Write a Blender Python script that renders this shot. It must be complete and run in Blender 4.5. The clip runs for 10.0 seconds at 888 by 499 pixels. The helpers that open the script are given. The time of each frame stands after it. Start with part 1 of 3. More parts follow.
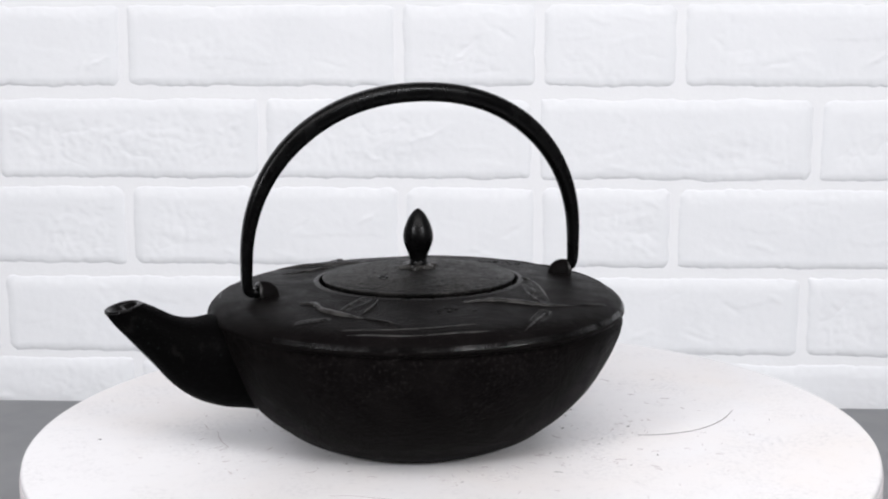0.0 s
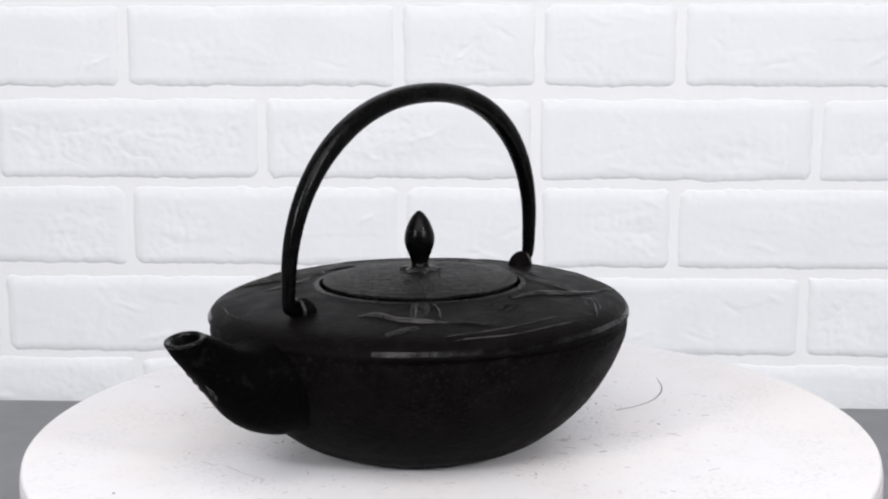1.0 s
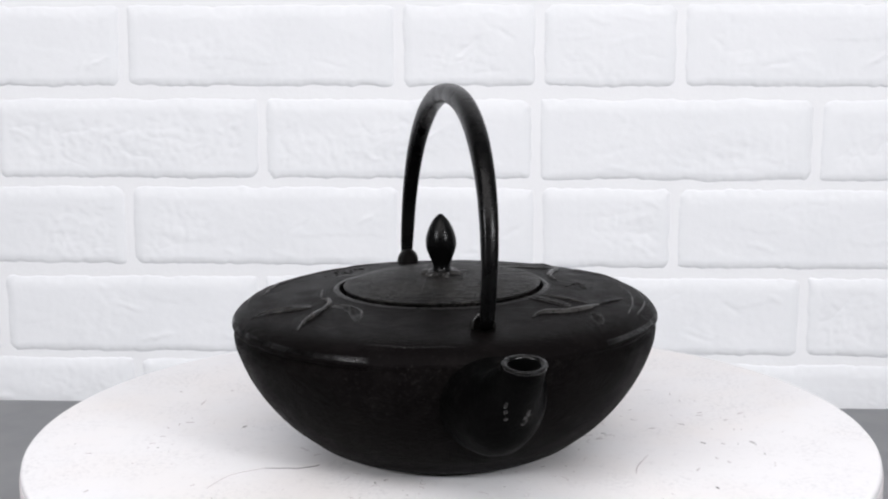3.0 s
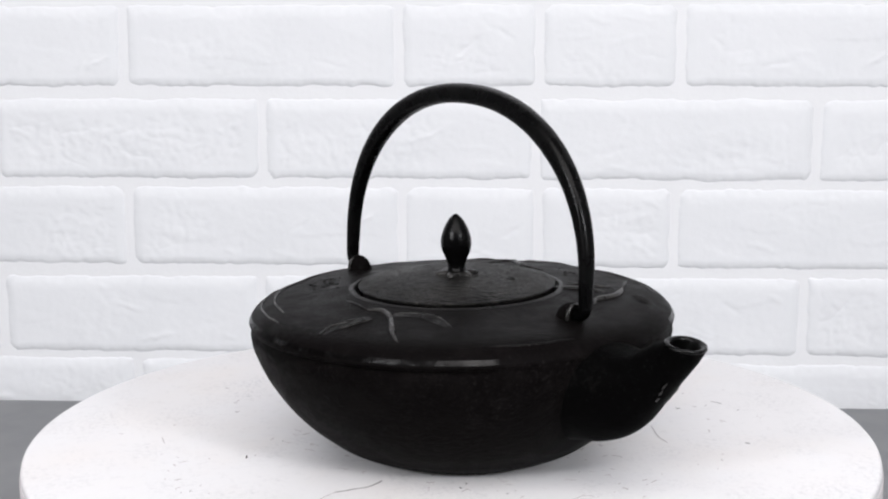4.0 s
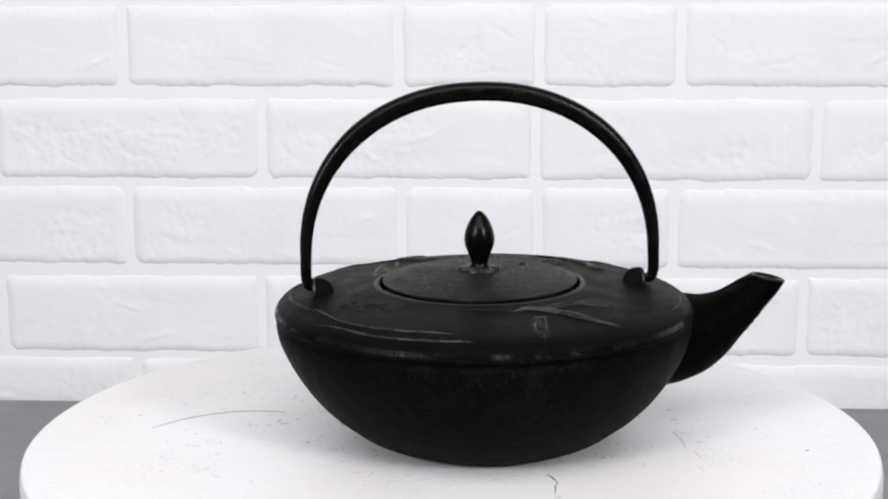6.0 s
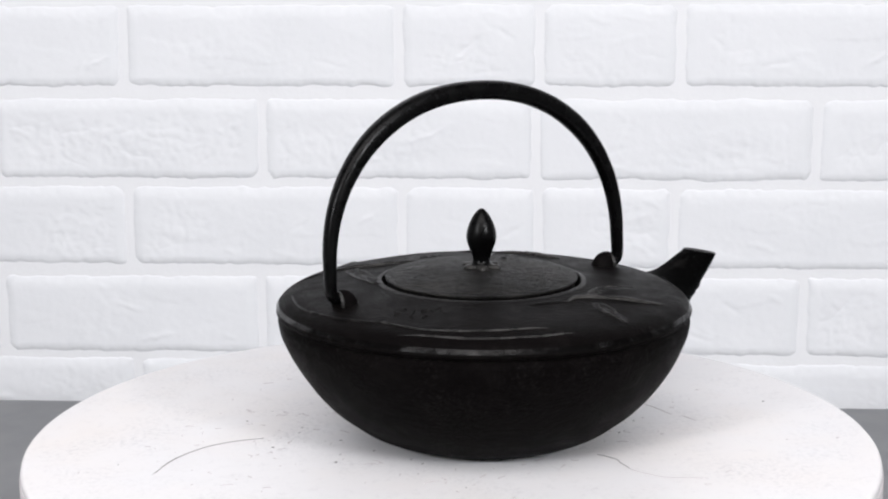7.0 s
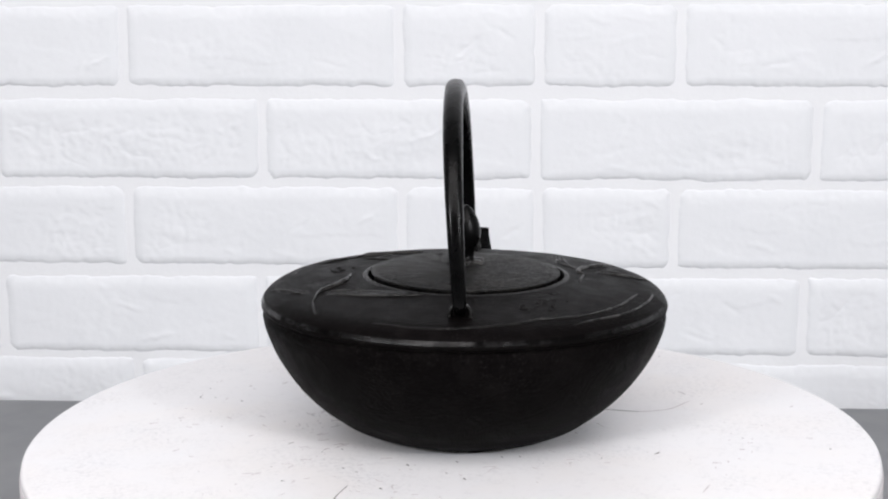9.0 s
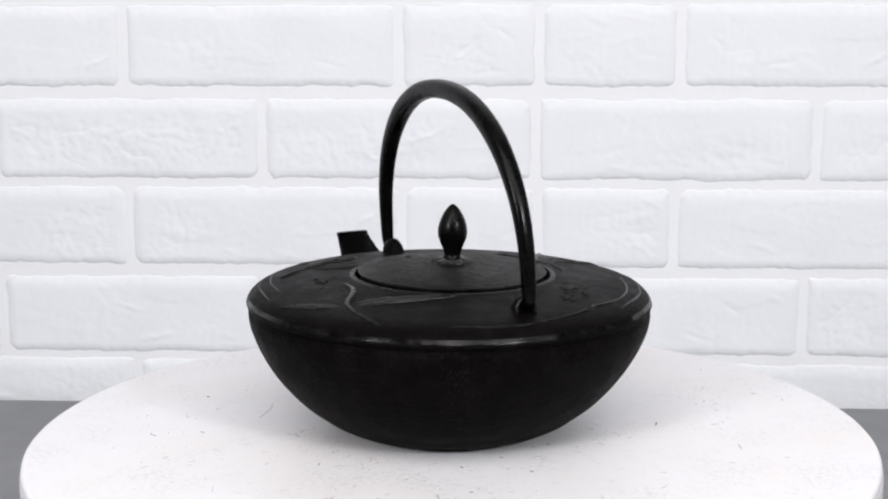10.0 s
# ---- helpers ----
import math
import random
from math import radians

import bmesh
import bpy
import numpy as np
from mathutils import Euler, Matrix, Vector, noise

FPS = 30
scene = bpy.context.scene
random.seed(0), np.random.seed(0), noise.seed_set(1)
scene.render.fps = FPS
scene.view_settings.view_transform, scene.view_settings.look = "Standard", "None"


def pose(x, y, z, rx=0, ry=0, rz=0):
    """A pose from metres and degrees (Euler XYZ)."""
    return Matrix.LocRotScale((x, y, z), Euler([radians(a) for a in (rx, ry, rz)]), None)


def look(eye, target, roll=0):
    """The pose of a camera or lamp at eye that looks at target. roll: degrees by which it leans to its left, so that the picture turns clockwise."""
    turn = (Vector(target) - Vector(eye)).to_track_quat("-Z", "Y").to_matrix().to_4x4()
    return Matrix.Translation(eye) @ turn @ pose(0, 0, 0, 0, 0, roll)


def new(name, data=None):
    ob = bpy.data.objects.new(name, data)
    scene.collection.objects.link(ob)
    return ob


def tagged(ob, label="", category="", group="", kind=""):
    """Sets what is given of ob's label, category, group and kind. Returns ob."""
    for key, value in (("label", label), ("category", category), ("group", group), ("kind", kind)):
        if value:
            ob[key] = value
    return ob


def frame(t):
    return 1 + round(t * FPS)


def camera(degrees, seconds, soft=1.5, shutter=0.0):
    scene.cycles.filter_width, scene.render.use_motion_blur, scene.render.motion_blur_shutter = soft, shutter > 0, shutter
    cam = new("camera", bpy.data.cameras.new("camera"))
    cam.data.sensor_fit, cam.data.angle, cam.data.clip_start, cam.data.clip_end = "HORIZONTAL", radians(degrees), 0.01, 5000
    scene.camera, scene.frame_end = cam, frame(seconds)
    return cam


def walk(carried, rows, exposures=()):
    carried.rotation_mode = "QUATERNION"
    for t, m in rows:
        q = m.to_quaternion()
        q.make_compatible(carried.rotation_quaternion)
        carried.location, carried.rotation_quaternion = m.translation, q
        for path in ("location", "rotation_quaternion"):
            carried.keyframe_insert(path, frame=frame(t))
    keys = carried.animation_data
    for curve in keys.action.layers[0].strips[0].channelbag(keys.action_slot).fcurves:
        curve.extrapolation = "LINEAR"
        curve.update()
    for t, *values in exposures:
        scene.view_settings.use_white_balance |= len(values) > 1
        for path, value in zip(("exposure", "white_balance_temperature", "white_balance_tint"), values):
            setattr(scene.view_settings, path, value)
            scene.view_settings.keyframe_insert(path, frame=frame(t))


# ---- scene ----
# ---------------------------------------------------------------- plan (metres)
TOP = 0.900            # turntable surface above the floor
TABLE = TOP - 0.1560   # table top
SPIN = (27.193, -0.777, -1.644, -0.115, 0.643)   # the turntable's turn, degrees: a steady part and four small corrections
POT = (-0.01340, 0.00162)         # pot's axis on the turntable at the start
POT_TURN = -158.5                 # the spout's bearing at the start
ROOM = pose(0, 0.575, 0, 0, 0, -3.6)

# ---------------------------------------------------------------- camera
cam = camera(33.79, 10.0, soft=2.1)
EYE = Vector((0, -0.61006, TOP + 0.19342))
PITCH, YAW = radians(10.528), radians(-0.2290)
AIM = EYE + Vector((math.sin(YAW) * math.cos(PITCH), math.cos(YAW) * math.cos(PITCH), -math.sin(PITCH)))
VIEW = look(EYE, AIM, -0.35)
walk(cam, [(0.0, VIEW), (10.0, VIEW)])

# ---------------------------------------------------------------- light
world = bpy.data.worlds.new("world")
scene.world = world
world.use_nodes = True
world.node_tree.nodes["Background"].inputs[0].default_value = (0.8, 0.85, 0.9, 1)
world.node_tree.nodes["Background"].inputs[1].default_value = 0.05
scene.view_settings.exposure = 0.225


def softbox(name, eye, target, w, h, watts, colour):
    data = bpy.data.lights.new(name, "AREA")
    data.shape, data.size, data.size_y = "RECTANGLE", w, h
    data.energy, data.color = watts, colour
    ob = new(name, data)
    ob.matrix_world = look(eye, target)
    return ob


softbox("softbox_west", (-0.98, -1.25, TOP + 0.72), (0, 0.2, TOP), 0.26, 0.26, 12.0, (0.957, 0.965, 1.0))
softbox("softbox_east", (0.98, -1.25, TOP + 0.72), (0, 0.2, TOP), 0.26, 0.26, 12.0, (0.957, 0.965, 1.0))
softbox("softbox_front", (0, -1.05, TOP + 1.45), (0, 0.25, TOP + 0.05), 1.9, 1.2, 25.5, (1.0, 0.962, 0.964))


# ---------------------------------------------------------------- materials
def material(name, base, rough, metal=0.0, specular=0.5):
    m = bpy.data.materials.new(name)
    m.use_nodes = True
    b = m.node_tree.nodes["Principled BSDF"]
    b.inputs["Base Color"].default_value = (*base, 1)
    b.inputs["Roughness"].default_value = rough
    b.inputs["Metallic"].default_value = metal
    b.inputs["Specular IOR Level"].default_value = specular
    return m


def node(m, kind, **values):
    n = m.node_tree.nodes.new(kind)
    for key, value in values.items():
        n.inputs[key.replace("_", " ")].default_value = value
    return n


def grain(m, scale, detail=4.0, rough=0.6):
    """A noise in the thing's own metres: its factor socket."""
    tree = m.node_tree
    co = tree.nodes.new("ShaderNodeTexCoord")
    n = node(m, "ShaderNodeTexNoise", Scale=scale, Detail=detail, Roughness=rough)
    tree.links.new(co.outputs["Object"], n.inputs["Vector"])
    return n.outputs["Fac"]


def spread(m, socket, low, high, a, b):
    """Maps a factor from low..high to a..b."""
    r = node(m, "ShaderNodeMapRange", From_Min=low, From_Max=high, To_Min=a, To_Max=b)
    m.node_tree.links.new(socket, r.inputs["Value"])
    return r.outputs["Result"]


def blend(m, fac, a, b):
    n = m.node_tree.nodes.new("ShaderNodeMix")
    n.data_type = "RGBA"
    m.node_tree.links.new(fac, n.inputs["Factor"])
    for slot, c in (("A", a), ("B", b)):
        s = [i for i in n.inputs if i.name == slot and i.type == "RGBA"][0]
        if isinstance(c, tuple):
            s.default_value = (*c, 1)
        else:
            m.node_tree.links.new(c, s)
    return [o for o in n.outputs if o.type == "RGBA"][0]


def relief(m, socket, strength, distance, below=None):
    n = node(m, "ShaderNodeBump", Strength=strength, Distance=distance)
    m.node_tree.links.new(socket, n.inputs["Height"])
    if below:
        m.node_tree.links.new(below, n.inputs["Normal"])
    return n.outputs["Normal"]


def wire(m, socket, slot):
    m.node_tree.links.new(socket, m.node_tree.nodes["Principled BSDF"].inputs[slot])


def cast_iron(name, base, worn, fleck, rough, pit, ior=1.1, worn_at=0.5, fleck_at=0.58, patchy=True, vary=0.08):
    """Black iron: base and worn tones in patches, pale flecks of the casting's grain, fine pits."""
    m = material(name, base, rough, 0.0, 0.5)
    m.node_tree.nodes["Principled BSDF"].inputs["IOR"].default_value = ior
    coarse = grain(m, 90, 5)
    skin = blend(m, spread(m, coarse, worn_at, worn_at + 0.22, 0, 1), base, worn)
    flecks = spread(m, grain(m, 780, 2, 0.5), fleck_at, fleck_at + 0.17, 0, 1)
    if patchy:
        where = node(m, "ShaderNodeMath")
        where.operation = "MULTIPLY"
        m.node_tree.links.new(flecks, where.inputs[0])
        m.node_tree.links.new(spread(m, grain(m, 38, 3), 0.38, 0.60, 0.08, 1), where.inputs[1])
        flecks = where.outputs[0]
    wire(m, blend(m, flecks, skin, fleck), "Base Color")
    wire(m, spread(m, coarse, 0.3, 0.7, rough - vary, rough + vary + 0.02), "Roughness")
    wire(m, relief(m, grain(m, 1300, 3), 0.9, pit, relief(m, grain(m, 480, 2), 0.8, pit)), "Normal")
    return m


# bowl and shoulder tones are set apart to paint shade below, light above
IRON = cast_iron("raw_shaded_cast_iron", (0.0026, 0.0022, 0.0022), (0.0050, 0.0044, 0.0043), (0.0118, 0.0107, 0.0104), 0.42, 0.00055, 1.06, 0.46, 0.54)
IRON_CROWN = cast_iron("dressed_lit_cast_iron", (0.0034, 0.0029, 0.0029), (0.0064, 0.0055, 0.0054), (0.018, 0.0165, 0.016), 0.38, 0.00026, 1.075, 0.5, 0.63)
IRON_ROUGH = cast_iron("grainy_cast_iron", (0.0035, 0.0034, 0.0033), (0.016, 0.0152, 0.0145), (0.055, 0.052, 0.049), 0.34, 0.0008, 1.15, 0.44, 0.49, True)
IRON_SMOOTH = cast_iron("satin_black_iron", (0.0015, 0.0015, 0.0016), (0.0022, 0.0022, 0.0022), (0.005, 0.005, 0.005), 0.26, 0.00006, 1.22, 0.5, 0.58, True, 0.12)
IRON_SPOUT = cast_iron("smooth_cast_iron", (0.0016, 0.0016, 0.0016), (0.012, 0.0115, 0.011), (0.009, 0.0105, 0.010), 0.42, 0.00022, 1.042, 0.61, 0.62, True, 0.14)
IRON_EDGE = cast_iron("rubbed_edge_iron", (0.0022, 0.0020, 0.0020), (0.005, 0.0046, 0.0045), (0.014, 0.0132, 0.0126), 0.30, 0.00022, 1.2, 0.5, 0.62, True, 0.06)
# the handled edge is rubbed bright in places and dull between them
wire(IRON_EDGE, spread(IRON_EDGE, grain(IRON_EDGE, 46, 4, 0.65), 0.42, 0.62, 1.06, 1.40), "IOR")
wire(IRON_EDGE, spread(IRON_EDGE, grain(IRON_EDGE, 46, 4, 0.65), 0.40, 0.62, 0.32, 0.22), "Roughness")
IRON_GLOSS = cast_iron("rubbed_glossy_iron", (0.0018, 0.0018, 0.0018), (0.006, 0.006, 0.006), (0.03, 0.029, 0.028), 0.25, 0.00010, 1.28, 0.5, 0.66)
# pale from wear, and paler still to paint the highlight on raised lines
IRON_WORN_LIT = cast_iron("worn_highlit_iron", (0.012, 0.0115, 0.011), (0.044, 0.042, 0.040), (0.065, 0.057, 0.054), 0.27, 0.00022, 1.27, 0.44)
# pale tone that paints the highlight along the eye's rim
IRON_EYE = cast_iron("highlit_rim_iron", (0.012, 0.0116, 0.0112), (0.040, 0.0385, 0.037), (0.06, 0.058, 0.056), 0.24, 0.0001, 1.40, 0.42)
IRON_WING = cast_iron("faintly_worn_iron", (0.0036, 0.0032, 0.0032), (0.026, 0.0247, 0.0235), (0.045, 0.043, 0.041), 0.31, 0.0003, 1.17, 0.53, 0.54)
INSIDE = material("dark_spout_inside", (0.002, 0.002, 0.002), 0.3, 0, 0.2)


def white_paint(name, base, stain, bump):
    m = material(name, base, 0.55, 0, 0.35)
    wide, fine = grain(m, 14, 5), grain(m, 220, 4)
    wire(m, blend(m, spread(m, wide, 0.4, 0.75, 0, 1), base, stain), "Base Color")
    wire(m, relief(m, fine, 0.5, bump, relief(m, grain(m, 75, 5, 0.7), 0.6, bump * 4)), "Normal")
    return m


BRICK = white_paint("white_painted_brick", (0.818, 0.830, 0.853), (0.788, 0.802, 0.826), 0.00012)
MORTAR = white_paint("white_painted_mortar", (0.835, 0.842, 0.86), (0.815, 0.823, 0.843), 0.00012)
PLASTER = white_paint("grey_plaster", (0.30, 0.30, 0.30), (0.26, 0.26, 0.26), 0.0003)
FLOOR = white_paint("grey_floor", (0.24, 0.24, 0.24), (0.20, 0.20, 0.20), 0.0003)


def turntable_white():
    m = material("scuffed_white_laminate", (0.82, 0.815, 0.82), 0.42, 0, 0.4)
    # warm patches paint the cream tone of the disc's shaded parts
    shade_blush = blend(m, spread(m, grain(m, 9, 3), 0.45, 0.75, 0, 1), (0.815, 0.808, 0.82), (0.82, 0.785, 0.768))
    dirt = spread(m, grain(m, 170, 7, 0.80), 0.55, 0.76, 0, 0.36)
    # grey smudges and rubbed dust, in patches
    patch, dust = spread(m, grain(m, 22, 4, 0.65), 0.46, 0.66, 0, 1), spread(m, grain(m, 420, 6, 0.75), 0.48, 0.70, 0, 0.55)
    smudge = node(m, "ShaderNodeMath")
    smudge.operation = "MULTIPLY"
    m.node_tree.links.new(patch, smudge.inputs[0])
    m.node_tree.links.new(dust, smudge.inputs[1])
    worn = blend(m, smudge.outputs[0], shade_blush, (0.40, 0.40, 0.42))
    wire(m, blend(m, dirt, worn, (0.42, 0.41, 0.43)), "Base Color")
    wire(m, relief(m, grain(m, 300, 4), 0.2, 0.0001), "Normal")
    return m


LAMINATE = turntable_white()
EDGE = material("pale_edge_band", (0.60, 0.565, 0.575), 0.5)
SCUFF = material("dark_scuff", (0.10, 0.085, 0.09), 0.7)
SCUFF_FAINT = material("faint_scuff", (0.50, 0.46, 0.47), 0.7)
SCUFF_GREY = material("grey_scuff", (0.30, 0.28, 0.29), 0.7)
GREY = material("grey_table_paint", (0.20, 0.205, 0.21), 0.55)
wire(GREY, blend(GREY, spread(GREY, grain(GREY, 18, 5), 0.35, 0.7, 0, 1), (0.215, 0.221, 0.228), (0.26, 0.265, 0.272)), "Base Color")
STEEL = material("dull_metal", (0.35, 0.35, 0.36), 0.4, 0.8)


# ---------------------------------------------------------------- mesh helpers
def mesh_of(name, bm, mat, smooth=True, inward=False):
    bmesh.ops.recalc_face_normals(bm, faces=bm.faces)
    bm.normal_update()
    mid = sum((v.co for v in bm.verts), Vector()) / len(bm.verts)
    facing = sum(f.normal.dot(f.calc_center_median() - mid) * f.calc_area() for f in bm.faces)
    if (facing < 0) != inward:
        bmesh.ops.reverse_faces(bm, faces=bm.faces)
    me = bpy.data.meshes.new(name)
    bm.to_mesh(me)
    bm.free()
    me.materials.append(mat)
    if smooth:
        me.shade_smooth()
    return me


def part(name, bm, mat, parent=None, label="", smooth=True, inward=False):
    ob = new(name, mesh_of(name, bm, mat, smooth, inward))
    ob.parent = parent
    return tagged(ob, label)


def box(bm, lo, hi, bevel=0.0):
    c = [(a + b) / 2 for a, b in zip(lo, hi)]
    s = [b - a for a, b in zip(lo, hi)]
    made = bmesh.ops.create_cube(bm, size=1, matrix=Matrix.Translation(c) @ Matrix.Diagonal((*s, 1)))
    if bevel:
        edges = {e for v in made["verts"] for e in v.link_edges}
        bmesh.ops.bevel(bm, geom=list(edges), offset=bevel, segments=3, affect="EDGES", profile=0.5)


def rings(bm, loops, close_start=True, close_end=True):
    """Skins a row of closed loops of points."""
    rows = [[bm.verts.new(p) for p in loop] for loop in loops]
    n = len(rows[0])
    for a, b in zip(rows, rows[1:]):
        for i in range(n):
            bm.faces.new((a[i], a[(i + 1) % n], b[(i + 1) % n], b[i]))
    if close_start:
        bm.faces.new(rows[0])
    if close_end:
        bm.faces.new(rows[-1])
    return rows


def turned(profile, segments=128, centre=(0, 0)):
    """A surface of revolution from (radius, height) pairs."""
    bm = bmesh.new()
    loops = []
    for r, z in profile:
        loop = []
        for i in range(segments):
            a = 2 * math.pi * i / segments
            loop.append((centre[0] + r * math.cos(a), centre[1] + r * math.sin(a), z))
        loops.append(loop)
    rings(bm, loops)
    return bm


def smooth_line(points, steps):
    """Catmull-Rom through points of any dimension."""
    pts = [np.array(p, float) for p in points]
    pts = [2 * pts[0] - pts[1], *pts, 2 * pts[-1] - pts[-2]]
    out = []
    for i in range(1, len(pts) - 2):
        a, b, c, d = pts[i - 1:i + 3]
        for k in range(steps):
            t = k / steps
            out.append(0.5 * (2 * b + (c - a) * t + (2 * a - 5 * b + 4 * c - d) * t * t + (3 * b - a - 3 * c + d) * t ** 3))
    return [*out, pts[-2]]


# ---------------------------------------------------------------- room
def structure(name, lo, hi, mat, label):
    bm = bmesh.new()
    box(bm, lo, hi)
    ob = part(name, bm, mat, None, "", False)
    ob.matrix_world = ROOM
    return tagged(ob, label, name.split("_")[0], "", "structure")


structure("floor", (-1.8, -3.4, -0.1), (1.8, 0.12, 0), FLOOR, "plain grey floor of the studio room")
structure("ceiling", (-1.8, -3.4, 2.6), (1.8, 0.12, 2.7), PLASTER, "plain grey ceiling of the studio room")
wall_north = structure("wall_north", (-1.8, 0.0, 0), (1.8, 0.12, 2.6), MORTAR, "white painted wall faced with rough brick")
structure("wall_south", (-1.8, -3.4, 0), (1.8, -3.28, 2.6), PLASTER, "plain grey wall behind the table")
structure("wall_west", (-1.8, -3.28, 0), (-1.68, 0.0, 2.6), PLASTER, "plain grey side wall")
structure("wall_east", (1.68, -3.28, 0), (1.8, 0.0, 2.6), PLASTER, "plain grey side wall")


# ---------------------------------------------------------------- table
def build_table():
    table = new("table")
    table.matrix_world = pose(0, 0.565, 0, 0, 0, -3.0) @ pose(0, -0.607, 0)
    bm = bmesh.new()
    box(bm, (-0.6, -0.59, TABLE - 0.03), (0.6, 0.607, TABLE), 0.002)
    part("tabletop", bm, GREY, table)
    for x in (-0.53, 0.53):
        for y in (-0.52, 0.54):
            bm = bmesh.new()
            box(bm, (x - 0.025, y - 0.025, 0), (x + 0.025, y + 0.025, TABLE - 0.03), 0.003)
            part("leg", bm, GREY, table)
    return tagged(table, "plain grey table standing against the brick wall", "table")


build_table()


# ---------------------------------------------------------------- turntable
def strand(bm, points, width, z=0.0):
    """A thin flat mark lying on the disc, tapered to its ends."""
    line = smooth_line(points, 8)
    n = len(line)
    loops = []
    for i, p in enumerate(line):
        d = line[min(i + 1, n - 1)] - line[max(i - 1, 0)]
        s = np.array((-d[1], d[0])) / max(np.hypot(*d[:2]), 1e-9)
        w = width * (0.35 + 0.65 * math.sin(math.pi * (i + 0.5) / n)) / 2
        loops.append([(p[0] + s[0] * w, p[1] + s[1] * w, z - 0.00005), (p[0], p[1], z + 0.00018), (p[0] - s[0] * w, p[1] - s[1] * w, z - 0.00005)])
    rings(bm, loops)


def build_turntable():
    table = new("turntable")
    r, b = 0.18, 0.0016
    prof = [(0.02, 0.0)] + [(r - b + b * math.sin(a), -b + b * math.cos(a)) for a in np.linspace(0, math.pi / 2, 6)] + [(r, -0.024), (r - 0.001, -0.025), (0.02, -0.025)]
    part("disc", turned(prof, 192), LAMINATE, table, "white scuffed round disc")
    rim = turned([(r + 0.0003, -0.004), (r + 0.0006, -0.0045), (r + 0.0006, -0.0235), (r + 0.0003, -0.024)], 192)
    part("edge_band", rim, EDGE, table, "pale pinkish edge band")
    part("pedestal", turned([(0.05, -0.025), (0.05, -0.11), (0.13, -0.115), (0.135, -0.12), (0.135, -0.1560)], 96), STEEL, table)
    marks = [
        ([(0.0802, -0.008), (0.094, -0.0062), (0.1072, -0.0002), (0.1195, 0.0125), (0.1278, 0.0285)], 0.0008, SCUFF),
        ([(-0.0516, 0.0460), (-0.0535, 0.0474), (-0.0552, 0.0500), (-0.0579, 0.0541)], 0.0010, SCUFF),
        ([(-0.0579, 0.0541), (-0.0574, 0.0575), (-0.0584, 0.0618), (-0.0588, 0.0666)], 0.0006, SCUFF),
        ([(-0.0588, 0.0666), (-0.0629, 0.0724), (-0.0699, 0.0788), (-0.0850, 0.0832)], 0.0005, SCUFF_FAINT),
        ([(-0.1014, 0.0007), (-0.0985, -0.011), (-0.0929, -0.0226)], 0.0006, SCUFF_FAINT),
        ([(-0.1088, 0.0107), (-0.1056, 0.0032)], 0.0007, SCUFF_FAINT),
        ([(-0.0462, -0.0809), (-0.0365, -0.0813), (-0.0221, -0.0852)], 0.0006, SCUFF_FAINT),
        ([(0.0325, 0.1199), (0.0235, 0.1202)], 0.0006, SCUFF_FAINT),
        ([(-0.0041, 0.0902), (-0.0075, 0.0912)], 0.0011, SCUFF),
        ([(-0.036, -0.1059), (-0.0395, -0.1045)], 0.0007, SCUFF_FAINT),
        ([(-0.0591, -0.1129), (-0.0575, -0.1115)], 0.0012, SCUFF),
        ([(0.0481, 0.002), (0.0493, 0.0034)], 0.0011, SCUFF),
        ([(0.0541, 0.0297), (0.0552, 0.031)], 0.0013, SCUFF),
        ([(0.0772, 0.0045), (0.0782, 0.0058)], 0.0013, SCUFF),
        ([(0.0618, -0.0201), (0.0629, -0.0187)], 0.0009, SCUFF_GREY),
        ([(0.0365, 0.0187), (0.0377, 0.0201)], 0.0009, SCUFF_GREY),
        ([(0.0406, -0.032), (0.0418, -0.0305)], 0.0008, SCUFF_GREY),
        ([(0.051, 0.0206), (0.0521, 0.0219)], 0.0007, SCUFF_GREY),
        ([(0.0236, 0.0331), (0.0248, 0.0345)], 0.0009, SCUFF_GREY),
        ([(0.0201, 0.0397), (0.0214, 0.0411)], 0.0009, SCUFF_GREY),
        ([(-0.1507, -0.0102), (-0.1495, -0.0098)], 0.0014, SCUFF),
    ]
    for points, width, mat in marks:
        bm = bmesh.new()
        strand(bm, points, width)
        part("scratch", bm, mat, table)
    rng = random.Random(5)
    bm_dark, bm_pale = bmesh.new(), bmesh.new()
    knots = [(rng.uniform(0, 2 * math.pi), rng.uniform(0.055, 0.125)) for _ in range(16)]
    for k in range(170):
        a, q = rng.uniform(0, 2 * math.pi), 0.05 + 0.115 * rng.random() ** 1.1
        if k % 5:
            # most marks lie in loose clusters where things were set down
            a, q = rng.choice(knots)
            a, q = a + rng.gauss(0, 0.18), min(q + rng.gauss(0, 0.011), 0.17)
        x, y, turn, l = q * math.cos(a), q * math.sin(a), rng.uniform(0, 3.14), rng.uniform(0.0006, 0.0030) * rng.random() ** 2
        l = max(l, 0.0004)
        bend = rng.uniform(-0.4, 0.4) * l
        d = (math.cos(turn) * l, math.sin(turn) * l)
        strand(bm_dark if k % 9 == 0 else bm_pale, [(x - d[0], y - d[1]), (x + bend, y - bend), (x + d[0], y + d[1])], rng.uniform(0.0003, 0.0008))
    # hairline cracks of the laminate, angular and short, thickest where pots have stood
    bm_crack = bmesh.new()
